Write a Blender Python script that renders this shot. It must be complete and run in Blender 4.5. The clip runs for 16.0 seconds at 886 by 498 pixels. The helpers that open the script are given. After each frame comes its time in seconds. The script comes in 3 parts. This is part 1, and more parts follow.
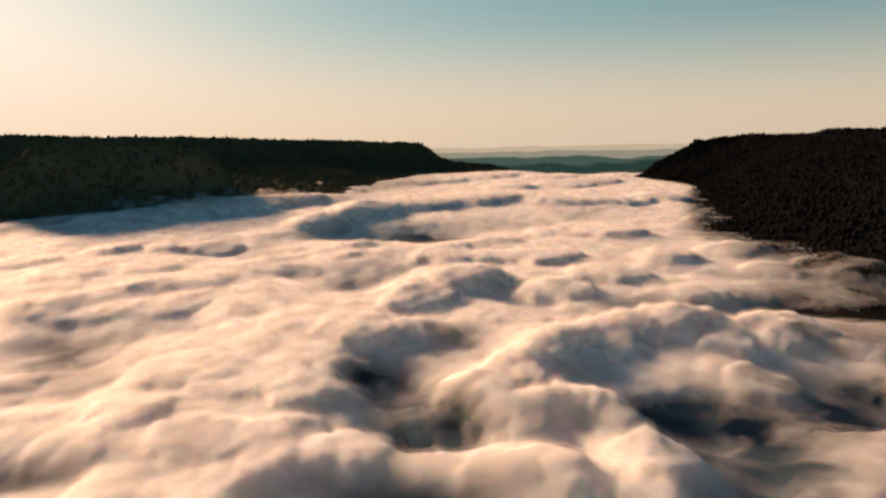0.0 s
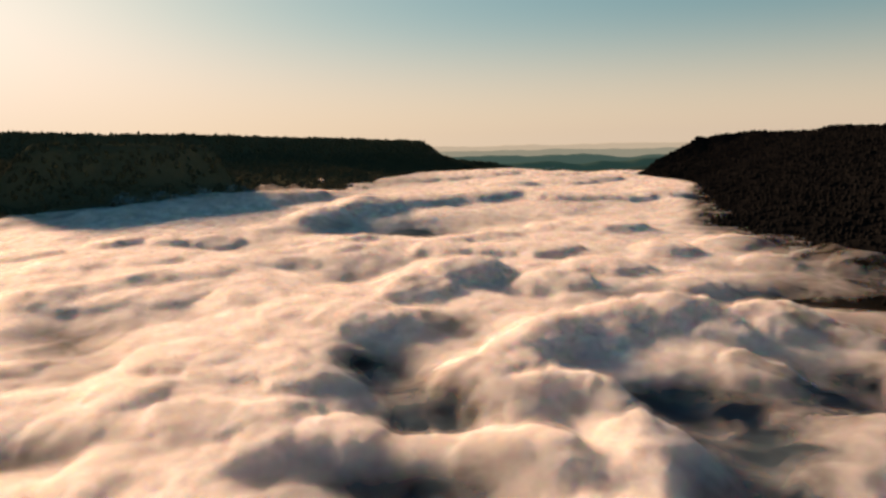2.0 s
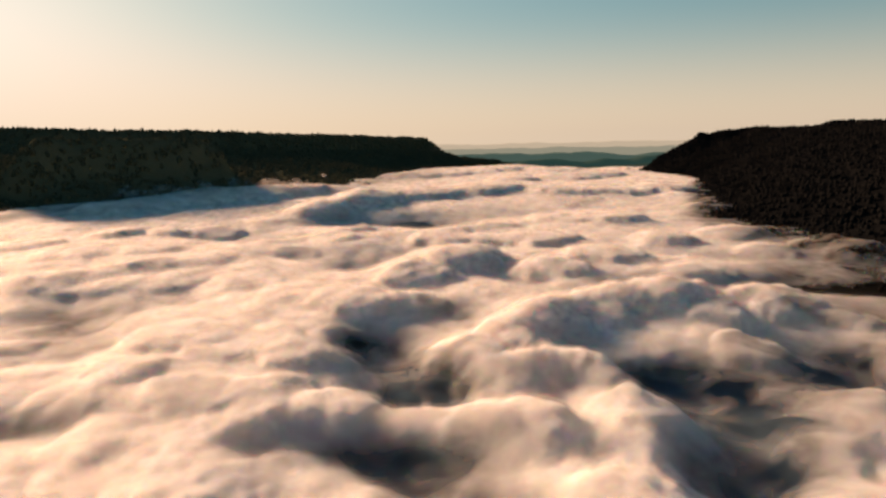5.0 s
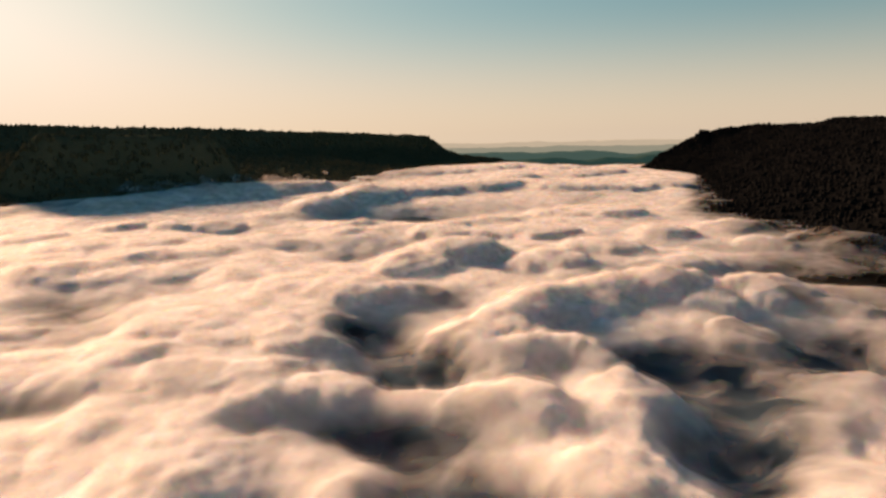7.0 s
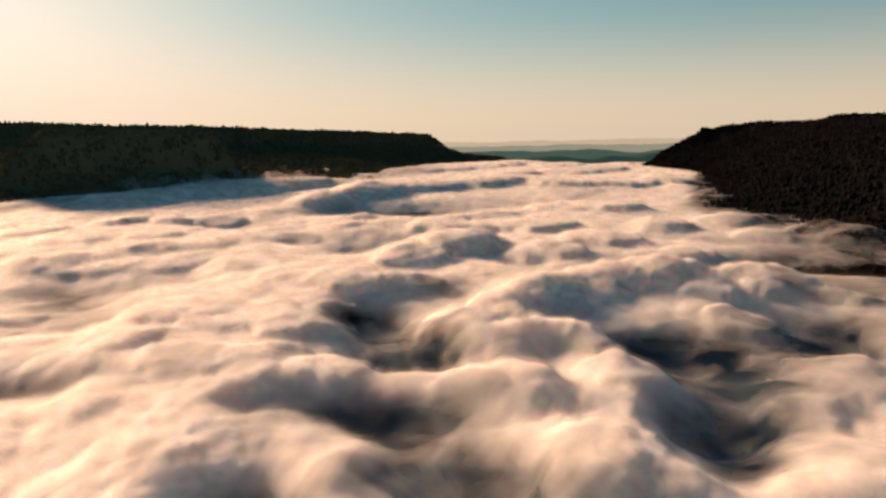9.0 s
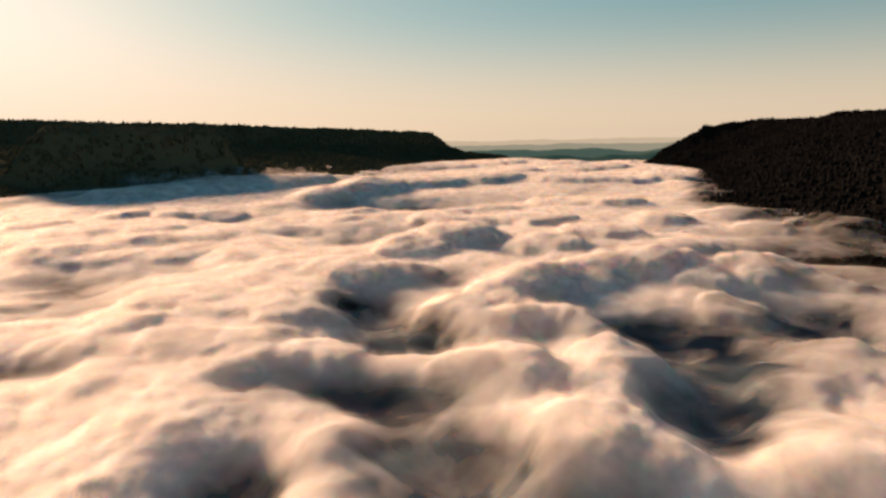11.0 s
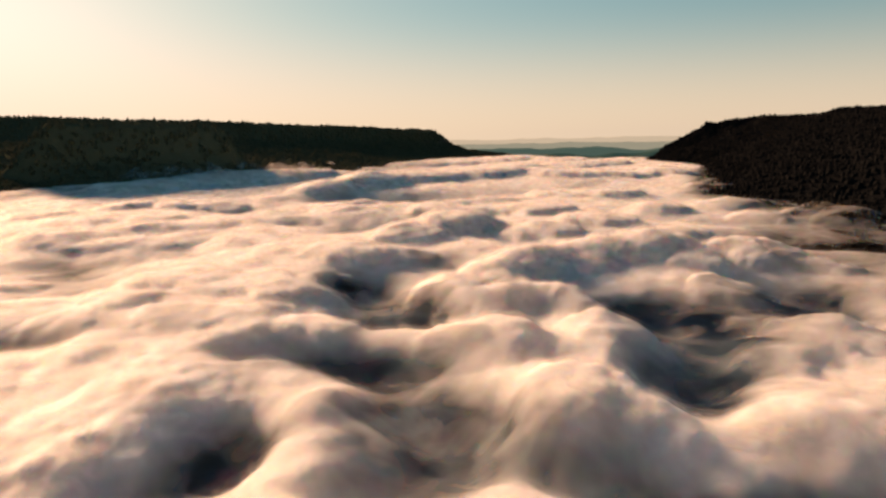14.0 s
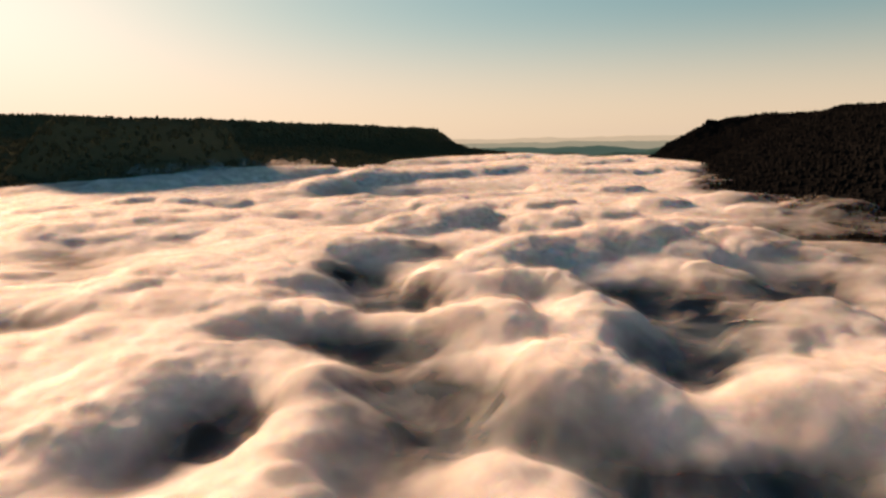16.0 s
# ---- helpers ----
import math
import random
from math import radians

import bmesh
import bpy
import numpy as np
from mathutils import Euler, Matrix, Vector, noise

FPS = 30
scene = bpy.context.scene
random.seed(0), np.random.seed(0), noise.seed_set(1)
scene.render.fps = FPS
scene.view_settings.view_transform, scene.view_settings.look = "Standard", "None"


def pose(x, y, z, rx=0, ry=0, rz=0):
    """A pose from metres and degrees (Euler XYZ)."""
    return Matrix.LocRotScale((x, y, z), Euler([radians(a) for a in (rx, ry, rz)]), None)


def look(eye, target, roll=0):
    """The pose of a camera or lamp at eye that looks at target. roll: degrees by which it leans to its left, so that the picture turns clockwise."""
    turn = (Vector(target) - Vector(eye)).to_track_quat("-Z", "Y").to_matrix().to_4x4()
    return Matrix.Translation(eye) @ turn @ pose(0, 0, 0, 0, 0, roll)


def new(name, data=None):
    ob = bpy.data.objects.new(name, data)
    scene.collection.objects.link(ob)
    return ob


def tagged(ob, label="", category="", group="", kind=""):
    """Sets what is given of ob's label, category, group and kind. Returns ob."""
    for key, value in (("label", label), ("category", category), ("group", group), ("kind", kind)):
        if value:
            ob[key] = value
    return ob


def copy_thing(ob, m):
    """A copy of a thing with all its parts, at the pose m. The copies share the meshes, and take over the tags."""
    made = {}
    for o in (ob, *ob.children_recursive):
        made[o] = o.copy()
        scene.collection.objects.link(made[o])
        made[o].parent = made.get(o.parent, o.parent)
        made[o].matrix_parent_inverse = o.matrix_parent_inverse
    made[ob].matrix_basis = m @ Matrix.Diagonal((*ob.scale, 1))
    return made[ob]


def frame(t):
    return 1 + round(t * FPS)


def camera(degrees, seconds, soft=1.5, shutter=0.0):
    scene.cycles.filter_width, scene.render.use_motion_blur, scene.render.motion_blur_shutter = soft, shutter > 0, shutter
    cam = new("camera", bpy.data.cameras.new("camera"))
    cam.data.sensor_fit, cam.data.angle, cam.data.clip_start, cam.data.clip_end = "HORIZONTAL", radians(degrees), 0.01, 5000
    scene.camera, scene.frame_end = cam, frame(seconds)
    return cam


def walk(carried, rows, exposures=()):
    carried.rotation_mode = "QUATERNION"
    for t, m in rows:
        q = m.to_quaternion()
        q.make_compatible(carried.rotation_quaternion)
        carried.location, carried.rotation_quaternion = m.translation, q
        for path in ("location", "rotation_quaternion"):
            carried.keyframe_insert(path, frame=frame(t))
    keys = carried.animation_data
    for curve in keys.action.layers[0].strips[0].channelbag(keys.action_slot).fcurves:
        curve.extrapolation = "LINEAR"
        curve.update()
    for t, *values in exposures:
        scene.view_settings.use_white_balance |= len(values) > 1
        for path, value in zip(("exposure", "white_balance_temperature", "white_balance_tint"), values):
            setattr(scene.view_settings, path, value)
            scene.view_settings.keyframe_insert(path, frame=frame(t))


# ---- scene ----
# Camera: a drone that sinks slowly towards a sea of fog and backs away.
cam = camera(70.0, 16.0, soft=2.6)
PATH = [
    (0, (0.00, 0.00, 150.00), (0.00, 98.39, 132.13), -1.06),
    (2, (3.98, -3.54, 141.92), (3.56, 94.84, 124.01), -1.06),
    (4, (8.01, -7.41, 133.87), (7.18, 90.96, 115.93), -1.06),
    (6, (12.11, -11.62, 125.85), (10.85, 86.75, 107.89), -1.06),
    (8, (16.27, -16.16, 117.85), (14.59, 82.20, 99.89), -1.06),
    (10, (20.50, -21.04, 109.87), (18.37, 77.31, 91.92), -1.06),
    (12, (24.78, -26.25, 101.92), (22.22, 72.09, 84.00), -1.06),
    (14, (29.13, -31.80, 94.00), (26.12, 66.54, 76.12), -1.06),
    (16, (33.54, -37.69, 86.10), (30.08, 60.65, 68.27), -1.06),
]
walk(cam, [(t, look(eye, target, roll)) for t, eye, target, roll in PATH], [(0.0, 1.16, 6500, 16), (6.0, 1.16, 6500, 16), (16.0, 1.3, 6750, 18)])

# ---- world and sun ----
SKY_LIMIT, SKY_TINT = (11.5, 9.5, 8.4), (1.35, 1.32, 1.05)
SUN_AZ, SUN_EL = 42.0, 16.0            # degrees to the left of +y, degrees above the horizon
scene.cycles.transparent_max_bounces = 32
world = bpy.data.worlds.new("world")
scene.world = world
world.use_nodes = True
wt = world.node_tree
sky = wt.nodes.new("ShaderNodeTexSky")
sky.sky_type = "NISHITA"
sky.sun_disc = False
sky.sun_elevation, sky.sun_rotation = radians(SUN_EL), radians(-SUN_AZ)
sky.altitude, sky.air_density, sky.dust_density, sky.ozone_density = 400, 1.0, 1.2, 2.0
# morning haze: a warm veil along the horizon, and a deeper sky overhead
coord = wt.nodes.new("ShaderNodeTexCoord")
split = wt.nodes.new("ShaderNodeSeparateXYZ")
wt.links.new(coord.outputs["Generated"], split.inputs[0])
rise = wt.nodes.new("ShaderNodeValToRGB")
rise.color_ramp.interpolation = "EASE"
rise.color_ramp.elements[0].position, rise.color_ramp.elements[0].color = 0.0, (1, 1, 1, 1)
rise.color_ramp.elements[1].position, rise.color_ramp.elements[1].color = 0.65, (0.10, 0.35, 0.46, 1)
mid = rise.color_ramp.elements.new(0.2)
mid.color = (0.62, 0.86, 0.9, 1)
wt.links.new(split.outputs["Z"], rise.inputs["Fac"])
deep = wt.nodes.new("ShaderNodeMix")
deep.data_type, deep.blend_type = "RGBA", "MULTIPLY"
deep.inputs["Factor"].default_value = 1.0
wt.links.new(sky.outputs["Color"], deep.inputs["A"])
wt.links.new(rise.outputs["Color"], deep.inputs["B"])
# the glow round the sun levels off smoothly: c / (1 + c / limit)
scaled, plus, soft_top, tint = (wt.nodes.new("ShaderNodeVectorMath") for _ in range(4))
scaled.operation, plus.operation, soft_top.operation, tint.operation = "DIVIDE", "ADD", "DIVIDE", "MULTIPLY"
scaled.inputs[1].default_value = SKY_LIMIT
plus.inputs[1].default_value = (1, 1, 1)
tint.inputs[1].default_value = SKY_TINT
wt.links.new(deep.outputs["Result"], tint.inputs[0])
wt.links.new(tint.outputs[0], scaled.inputs[0])
wt.links.new(scaled.outputs[0], plus.inputs[0])
wt.links.new(tint.outputs[0], soft_top.inputs[0])
wt.links.new(plus.outputs[0], soft_top.inputs[1])
band = wt.nodes.new("ShaderNodeMapRange")
band.interpolation_type = "SMOOTHERSTEP"
band.inputs["From Min"].default_value, band.inputs["From Max"].default_value = -0.05, 0.2
band.inputs["To Min"].default_value, band.inputs["To Max"].default_value = 0.75, 0.0
wt.links.new(split.outputs["Z"], band.inputs["Value"])
haze = wt.nodes.new("ShaderNodeMix")
haze.data_type = "RGBA"
haze.inputs["B"].default_value = (6.1, 4.9, 3.6, 1)
wt.links.new(band.outputs["Result"], haze.inputs["Factor"])
wt.links.new(soft_top.outputs[0], haze.inputs["A"])
wt.nodes["Background"].inputs["Strength"].default_value = 0.058
wt.links.new(haze.outputs["Result"], wt.nodes["Background"].inputs["Color"])

sun = new("sun", bpy.data.lights.new("sun", "SUN"))
sun.data.energy, sun.data.angle, sun.data.color = 4.7, radians(7.0), (1.0, 0.6, 0.345)
sun_dir = Vector((-math.sin(radians(SUN_AZ)) * math.cos(radians(SUN_EL)), math.cos(radians(SUN_AZ)) * math.cos(radians(SUN_EL)), math.sin(radians(SUN_EL))))
sun.matrix_world = look(sun_dir * 3000, (0, 0, 0))


# ---- materials ----
def material(name, base, rough=1.0, specular=0.0):
    m = bpy.data.materials.new(name)
    m.use_nodes = True
    b = m.node_tree.nodes["Principled BSDF"]
    b.inputs["Base Color"].default_value = (*base, 1)
    b.inputs["Roughness"].default_value = rough
    b.inputs["Specular IOR Level"].default_value = specular
    return m, m.node_tree.nodes, m.node_tree.links, b


def mottled(name, dark, light, sizes, rough=1.0, islands=False, leaves=0.0):
    """A surface whose colour wanders between two tones at two scales, in metres."""
    m, nodes, links, b = material(name, dark, rough)
    geo = nodes.new("ShaderNodeNewGeometry")
    total = None
    for size in sizes:
        n = nodes.new("ShaderNodeTexNoise")
        n.inputs["Scale"].default_value = 1.0 / size
        n.inputs["Detail"].default_value = 4
        links.new(geo.outputs["Position"], n.inputs["Vector"])
        if total is None:
            total = n.outputs["Fac"]
        else:
            add = nodes.new("ShaderNodeMath")
            add.operation = "MULTIPLY_ADD"
            links.new(total, add.inputs[0])
            add.inputs[1].default_value = 0.5
            half = nodes.new("ShaderNodeMath")
            half.operation = "MULTIPLY"
            half.inputs[1].default_value = 0.5
            links.new(n.outputs["Fac"], half.inputs[0])
            links.new(half.outputs[0], add.inputs[2])
            total = add.outputs[0]
    if islands:
        mixv = nodes.new("ShaderNodeMath")
        mixv.operation = "MULTIPLY_ADD"
        mixv.inputs[1].default_value = 0.14
        links.new(geo.outputs["Random Per Island"], mixv.inputs[0])
        sub = nodes.new("ShaderNodeMath")
        sub.operation = "SUBTRACT"
        sub.inputs[1].default_value = 0.07
        links.new(total, sub.inputs[0])
        links.new(sub.outputs[0], mixv.inputs[2])
        total = mixv.outputs[0]
    ramp = nodes.new("ShaderNodeValToRGB")
    ramp.color_ramp.elements[0].position, ramp.color_ramp.elements[1].position = 0.3, 0.7
    ramp.color_ramp.elements[0].color, ramp.color_ramp.elements[1].color = (*dark, 1), (*light, 1)
    links.new(total, ramp.inputs["Fac"])
    links.new(ramp.outputs["Color"], b.inputs["Base Color"])
    if leaves:
        thin, mix = nodes.new("ShaderNodeBsdfTranslucent"), nodes.new("ShaderNodeMixShader")
        links.new(ramp.outputs["Color"], thin.inputs["Color"])
        mix.inputs[0].default_value = leaves
        links.new(b.outputs[0], mix.inputs[1])
        links.new(thin.outputs[0], mix.inputs[2])
        links.new(mix.outputs[0], nodes["Material Output"].inputs["Surface"])
    return m




FOG_LIFT = 0.25


def lifted_normal(nodes, links):
    """Light spreads inside fog: its surface shades as if it were flatter than it is."""
    soft, part_, up, unit = nodes.new("ShaderNodeAttribute"), nodes.new("ShaderNodeVectorMath"), nodes.new("ShaderNodeVectorMath"), nodes.new("ShaderNodeVectorMath")
    part_.operation, up.operation, unit.operation = "SCALE", "ADD", "NORMALIZE"
    soft.attribute_name = "soft_normal"
    links.new(soft.outputs["Vector"], part_.inputs[0])
    part_.inputs["Scale"].default_value = 1 - FOG_LIFT
    links.new(part_.outputs[0], up.inputs[0])
    up.inputs[1].default_value = (0, 0, FOG_LIFT)
    links.new(up.outputs[0], unit.inputs[0])
    return unit.outputs[0]


def fog_material():
    """One layer of fog: white droplets that pass, scatter and mirror light, torn into wisps towards the outer layers."""
    m = bpy.data.materials.new("fog")
    m.use_nodes = True
    nodes, links = m.node_tree.nodes, m.node_tree.links
    nodes.remove(nodes["Principled BSDF"])
    geo = nodes.new("ShaderNodeNewGeometry")
    layer = nodes.new("ShaderNodeAttribute")
    layer.attribute_name = "layer"

    def noise(size, detail, rough):
        n = nodes.new("ShaderNodeTexNoise")
        n.inputs["Scale"].default_value, n.inputs["Detail"].default_value, n.inputs["Roughness"].default_value = 1 / size, detail, rough
        n.inputs["Distortion"].default_value = 0.6
        links.new(geo.outputs["Position"], n.inputs["Vector"])
        return n.outputs["Fac"]

    def calc(op, a, b=None, c=None, clamp=False):
        n = nodes.new("ShaderNodeMath")
        n.operation, n.use_clamp = op, clamp
        for k, v in enumerate((a, b, c)):
            if v is None:
                continue
            if isinstance(v, (int, float)):
                n.inputs[k].default_value = v
            else:
                links.new(v, n.inputs[k])
        return n.outputs[0]

    wisps = calc("MULTIPLY_ADD", noise(24, 4, 0.55), 0.6, calc("MULTIPLY", noise(9, 5, 0.6), 0.4))
    # cover: full on the inner layer (0), torn on the outermost (1)
    edge = calc("MULTIPLY_ADD", layer.outputs["Fac"], FOG_TEAR[1], FOG_TEAR[0])
    cover = calc("MULTIPLY", calc("SUBTRACT", wisps, edge), 2.8, clamp=True)
    cover = calc("MULTIPLY", cover, calc("MULTIPLY_ADD", layer.outputs["Fac"], FOG_COVER[1], FOG_COVER[0]), clamp=True)
    # thin where the top sinks deep
    split = nodes.new("ShaderNodeSeparateXYZ")
    links.new(geo.outputs["Position"], split.inputs[0])
    thin = nodes.new("ShaderNodeMapRange")
    thin.interpolation_type = "SMOOTHSTEP"
    thin.inputs["From Min"].default_value, thin.inputs["From Max"].default_value = FOG_THIN
    thin.inputs["To Min"].default_value, thin.inputs["To Max"].default_value = 0.15, 1.0
    links.new(split.outputs["Z"], thin.inputs["Value"])
    dense = nodes.new("ShaderNodeAttribute")
    dense.attribute_name = "fog_cover"
    cover = calc("MULTIPLY", calc("MULTIPLY", cover, thin.outputs["Result"]), calc("POWER", dense.outputs["Fac"], 2.0))
    white = (0.95, 0.915, 0.89, 1)
    diffuse, through_, gloss = nodes.new("ShaderNodeBsdfDiffuse"), nodes.new("ShaderNodeBsdfTranslucent"), nodes.new("ShaderNodeBsdfGlossy")
    soft_normal = lifted_normal(nodes, links)
    for n in (diffuse, through_, gloss):
        n.inputs["Color"].default_value = white
        links.new(soft_normal, n.inputs["Normal"])
    gloss.inputs["Roughness"].default_value = 0.7
    body, sheen, out = (nodes.new("ShaderNodeMixShader") for _ in range(3))
    body.inputs[0].default_value = 0.25
    links.new(diffuse.outputs[0], body.inputs[1])
    links.new(through_.outputs[0], body.inputs[2])
    sheen.inputs[0].default_value = 0.1
    links.new(body.outputs[0], sheen.inputs[1])
    links.new(gloss.outputs[0], sheen.inputs[2])
    clear = nodes.new("ShaderNodeBsdfTransparent")
    links.new(cover, out.inputs[0])
    links.new(clear.outputs[0], out.inputs[1])
    links.new(sheen.outputs[0], out.inputs[2])
    links.new(out.outputs[0], nodes["Material Output"].inputs["Surface"])
    return m


FOG_TEAR, FOG_COVER, FOG_THIN = (0.32, 0.18), (0.42, -0.1), (-60, -30)
MAT_FOG = fog_material()


def fog_core_material():
    """The dense inside of the fog, with gaps where its top sinks."""
    m, nodes, links, b = material("fog_core", (0.965, 0.93, 0.905), 0.9, 0.2)
    b.inputs["IOR"].default_value = 1.7
    # curls and tufts too small for the mesh
    curl, tuft, both, bump = nodes.new("ShaderNodeTexNoise"), nodes.new("ShaderNodeTexNoise"), nodes.new("ShaderNodeMath"), nodes.new("ShaderNodeBump")
    where = nodes.new("ShaderNodeNewGeometry")
    for n, size, twist in ((curl, 9.0, 1.2), (tuft, 3.0, 0.8)):
        n.inputs["Scale"].default_value, n.inputs["Detail"].default_value, n.inputs["Roughness"].default_value, n.inputs["Distortion"].default_value = 1 / size, 4, 0.55, twist
        links.new(where.outputs["Position"], n.inputs["Vector"])
    both.operation = "MULTIPLY_ADD"
    both.inputs[1].default_value = 0.35
    links.new(tuft.outputs["Fac"], both.inputs[0])
    links.new(curl.outputs["Fac"], both.inputs[2])
    bump.inputs["Strength"].default_value, bump.inputs["Distance"].default_value = 0.28, 3.5
    links.new(both.outputs[0], bump.inputs["Height"])
    links.new(lifted_normal(nodes, links), bump.inputs["Normal"])
    links.new(bump.outputs[0], b.inputs["Normal"])
    b.inputs["Subsurface Weight"].default_value = 1.0
    b.inputs["Subsurface Radius"].default_value = (1.0, 0.74, 0.55)
    b.inputs["Subsurface Scale"].default_value = 46.0
    geo = nodes.new("ShaderNodeNewGeometry")
    split = nodes.new("ShaderNodeSeparateXYZ")
    links.new(geo.outputs["Position"], split.inputs[0])
    n = nodes.new("ShaderNodeTexNoise")
    n.inputs["Scale"].default_value, n.inputs["Detail"].default_value, n.inputs["Distortion"].default_value = 1 / 30, 3, 0.5
    links.new(geo.outputs["Position"], n.inputs["Vector"])
    add = nodes.new("ShaderNodeMath")
    add.operation = "MULTIPLY_ADD"
    add.inputs[1].default_value = 26.0
    links.new(n.outputs["Fac"], add.inputs[0])
    links.new(split.outputs["Z"], add.inputs[2])
    dense, fray, worn = nodes.new("ShaderNodeAttribute"), nodes.new("ShaderNodeMath"), nodes.new("ShaderNodeMath")
    dense.attribute_name = "fog_cover"
    fray.operation, worn.operation = "MULTIPLY_ADD", "MULTIPLY"
    fray.use_clamp = True
    fray.inputs[1].default_value = 1.12
    links.new(dense.outputs["Fac"], fray.inputs[0])
    shift = nodes.new("ShaderNodeMath")
    shift.operation = "MULTIPLY_ADD"
    shift.inputs[1].default_value, shift.inputs[2].default_value = 0.7, -0.41
    links.new(n.outputs["Fac"], shift.inputs[0])
    links.new(shift.outputs[0], fray.inputs[2])
    thin = nodes.new("ShaderNodeMapRange")
    thin.interpolation_type = "SMOOTHSTEP"
    thin.inputs["From Min"].default_value, thin.inputs["From Max"].default_value = CORE_THIN
    thin.inputs["To Min"].default_value, thin.inputs["To Max"].default_value = 0.18, 1.0
    links.new(add.outputs[0], thin.inputs["Value"])
    clear, out = nodes.new("ShaderNodeBsdfTransparent"), nodes.new("ShaderNodeMixShader")
    # droplets throw light onward, away from the sun
    onward, body = nodes.new("ShaderNodeBsdfGlossy"), nodes.new("ShaderNodeMixShader")
    onward.inputs["Roughness"].default_value, onward.inputs["Color"].default_value = 0.95, (0.97, 0.95, 0.93, 1)
    links.new(lifted_normal(nodes, links), onward.inputs["Normal"])
    body.inputs[0].default_value = 0.16
    links.new(b.outputs[0], body.inputs[1])
    links.new(onward.outputs[0], body.inputs[2])
    links.new(thin.outputs["Result"], worn.inputs[0])
    links.new(fray.outputs[0], worn.inputs[1])
    links.new(worn.outputs[0], out.inputs[0])
    links.new(clear.outputs[0], out.inputs[1])
    links.new(body.outputs[0], out.inputs[2])
    links.new(out.outputs[0], nodes["Material Output"].inputs["Surface"])
    return m


CORE_THIN = (-50, -18)
MAT_FOG_CORE = fog_core_material()
MAT_WOODS = mottled("woods", (0.085, 0.09, 0.055), (0.12, 0.115, 0.07), (60, 6), islands=True, leaves=0.45)
# East ridge copy of the woods, with backlit shade painted in as near black.
MAT_WOODS_SHADED = mottled("woods_shaded", (0.006, 0.0068, 0.0072), (0.0095, 0.01, 0.0102), (60, 6), islands=True)
MAT_SOIL = mottled("slope", (0.06, 0.068, 0.042), (0.09, 0.09, 0.056), (90, 8))
# East ridge copy of the slope, darkened in colour to stand for shade.
MAT_SOIL_SHADED = mottled("slope_shaded", (0.0055, 0.0062, 0.0066), (0.0085, 0.009, 0.0093), (90, 8))
MAT_GROUND = mottled("ground", (0.03, 0.05, 0.055), (0.05, 0.08, 0.085), (300, 40))
# Dark blue of the added sheet below: hollow shade put into the base colour.
MAT_GAP_SHADE = mottled("mist", (0.04, 0.068, 0.095), (0.075, 0.115, 0.15), (45, 9))
MAT_BARK = mottled("bark", (0.03, 0.024, 0.018), (0.07, 0.055, 0.04), (2, 0.2))


# A hill tone with the haze of distance painted in as emission.
def hazed_material(name, tone, glow):
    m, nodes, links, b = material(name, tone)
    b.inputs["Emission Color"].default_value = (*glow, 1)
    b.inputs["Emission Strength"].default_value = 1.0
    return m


# ---- smooth noise over many points at once ----
TABLE = np.random.RandomState(7).permutation(256)
TABLE = np.concatenate([TABLE, TABLE, TABLE])
angle = np.random.RandomState(8).rand(256, 2) * (2 * np.pi, 2) - (0, 1)
GRAD = np.stack([np.cos(angle[:, 0]) * np.sqrt(1 - angle[:, 1] ** 2), np.sin(angle[:, 0]) * np.sqrt(1 - angle[:, 1] ** 2), angle[:, 1]], 1)


def perlin(x, y, z):
    """Gradient noise, about -0.7 to 0.7."""
    xi, yi, zi = np.floor(x), np.floor(y), np.floor(z)
    fx, fy, fz = x - xi, y - yi, z - zi
    xi, yi, zi = xi.astype(int) & 255, yi.astype(int) & 255, zi.astype(int) & 255
    u, v, w = (f * f * f * (f * (f * 6 - 15) + 10) for f in (fx, fy, fz))
    out = 0
    for i in (0, 1):
        for j in (0, 1):
            for k in (0, 1):
                g = GRAD[TABLE[TABLE[TABLE[xi + i] + yi + j] + zi + k]]
                dot = g[..., 0] * (fx - i) + g[..., 1] * (fy - j) + g[..., 2] * (fz - k)
                out = out + dot * (u if i else 1 - u) * (v if j else 1 - v) * (w if k else 1 - w)
    return out


def fbm(x, y, z, octaves=4):
    return sum(0.5**k * perlin(x * 2**k + 11 * k, y * 2**k, z * 2**k) for k in range(octaves))


def smoothstep(a, b, x):
    t = np.clip((x - a) / (b - a), 0, 1)
    return t * t * (3 - 2 * t)


def sheet(name, x, y, z, mat):
    """A mesh from three grids of the same shape."""
    rows, cols = x.shape
    me = bpy.data.meshes.new(name)
    idx = np.arange(rows * cols).reshape(rows, cols)
    quads = np.stack([idx[:-1, :-1], idx[:-1, 1:], idx[1:, 1:], idx[1:, :-1]], -1).reshape(-1, 4)
    return mesh_of(name, np.stack([x, y, z], -1).reshape(-1, 3), quads, mat)


def mesh_of(name, verts, faces, mat, smooth=True):
    me = bpy.data.meshes.new(name)
    n, k = faces.shape
    me.vertices.add(len(verts))
    me.vertices.foreach_set("co", np.ascontiguousarray(verts, dtype=np.float32).ravel())
    me.loops.add(n * k)
    me.loops.foreach_set("vertex_index", np.ascontiguousarray(faces, dtype=np.int32).ravel())
    me.polygons.add(n)
    me.polygons.foreach_set("loop_start", np.arange(0, n * k, k, dtype=np.int32))
    me.polygons.foreach_set("use_smooth", np.full(n, smooth))
    me.update(calc_edges=True)
    me.materials.append(mat)
    return me


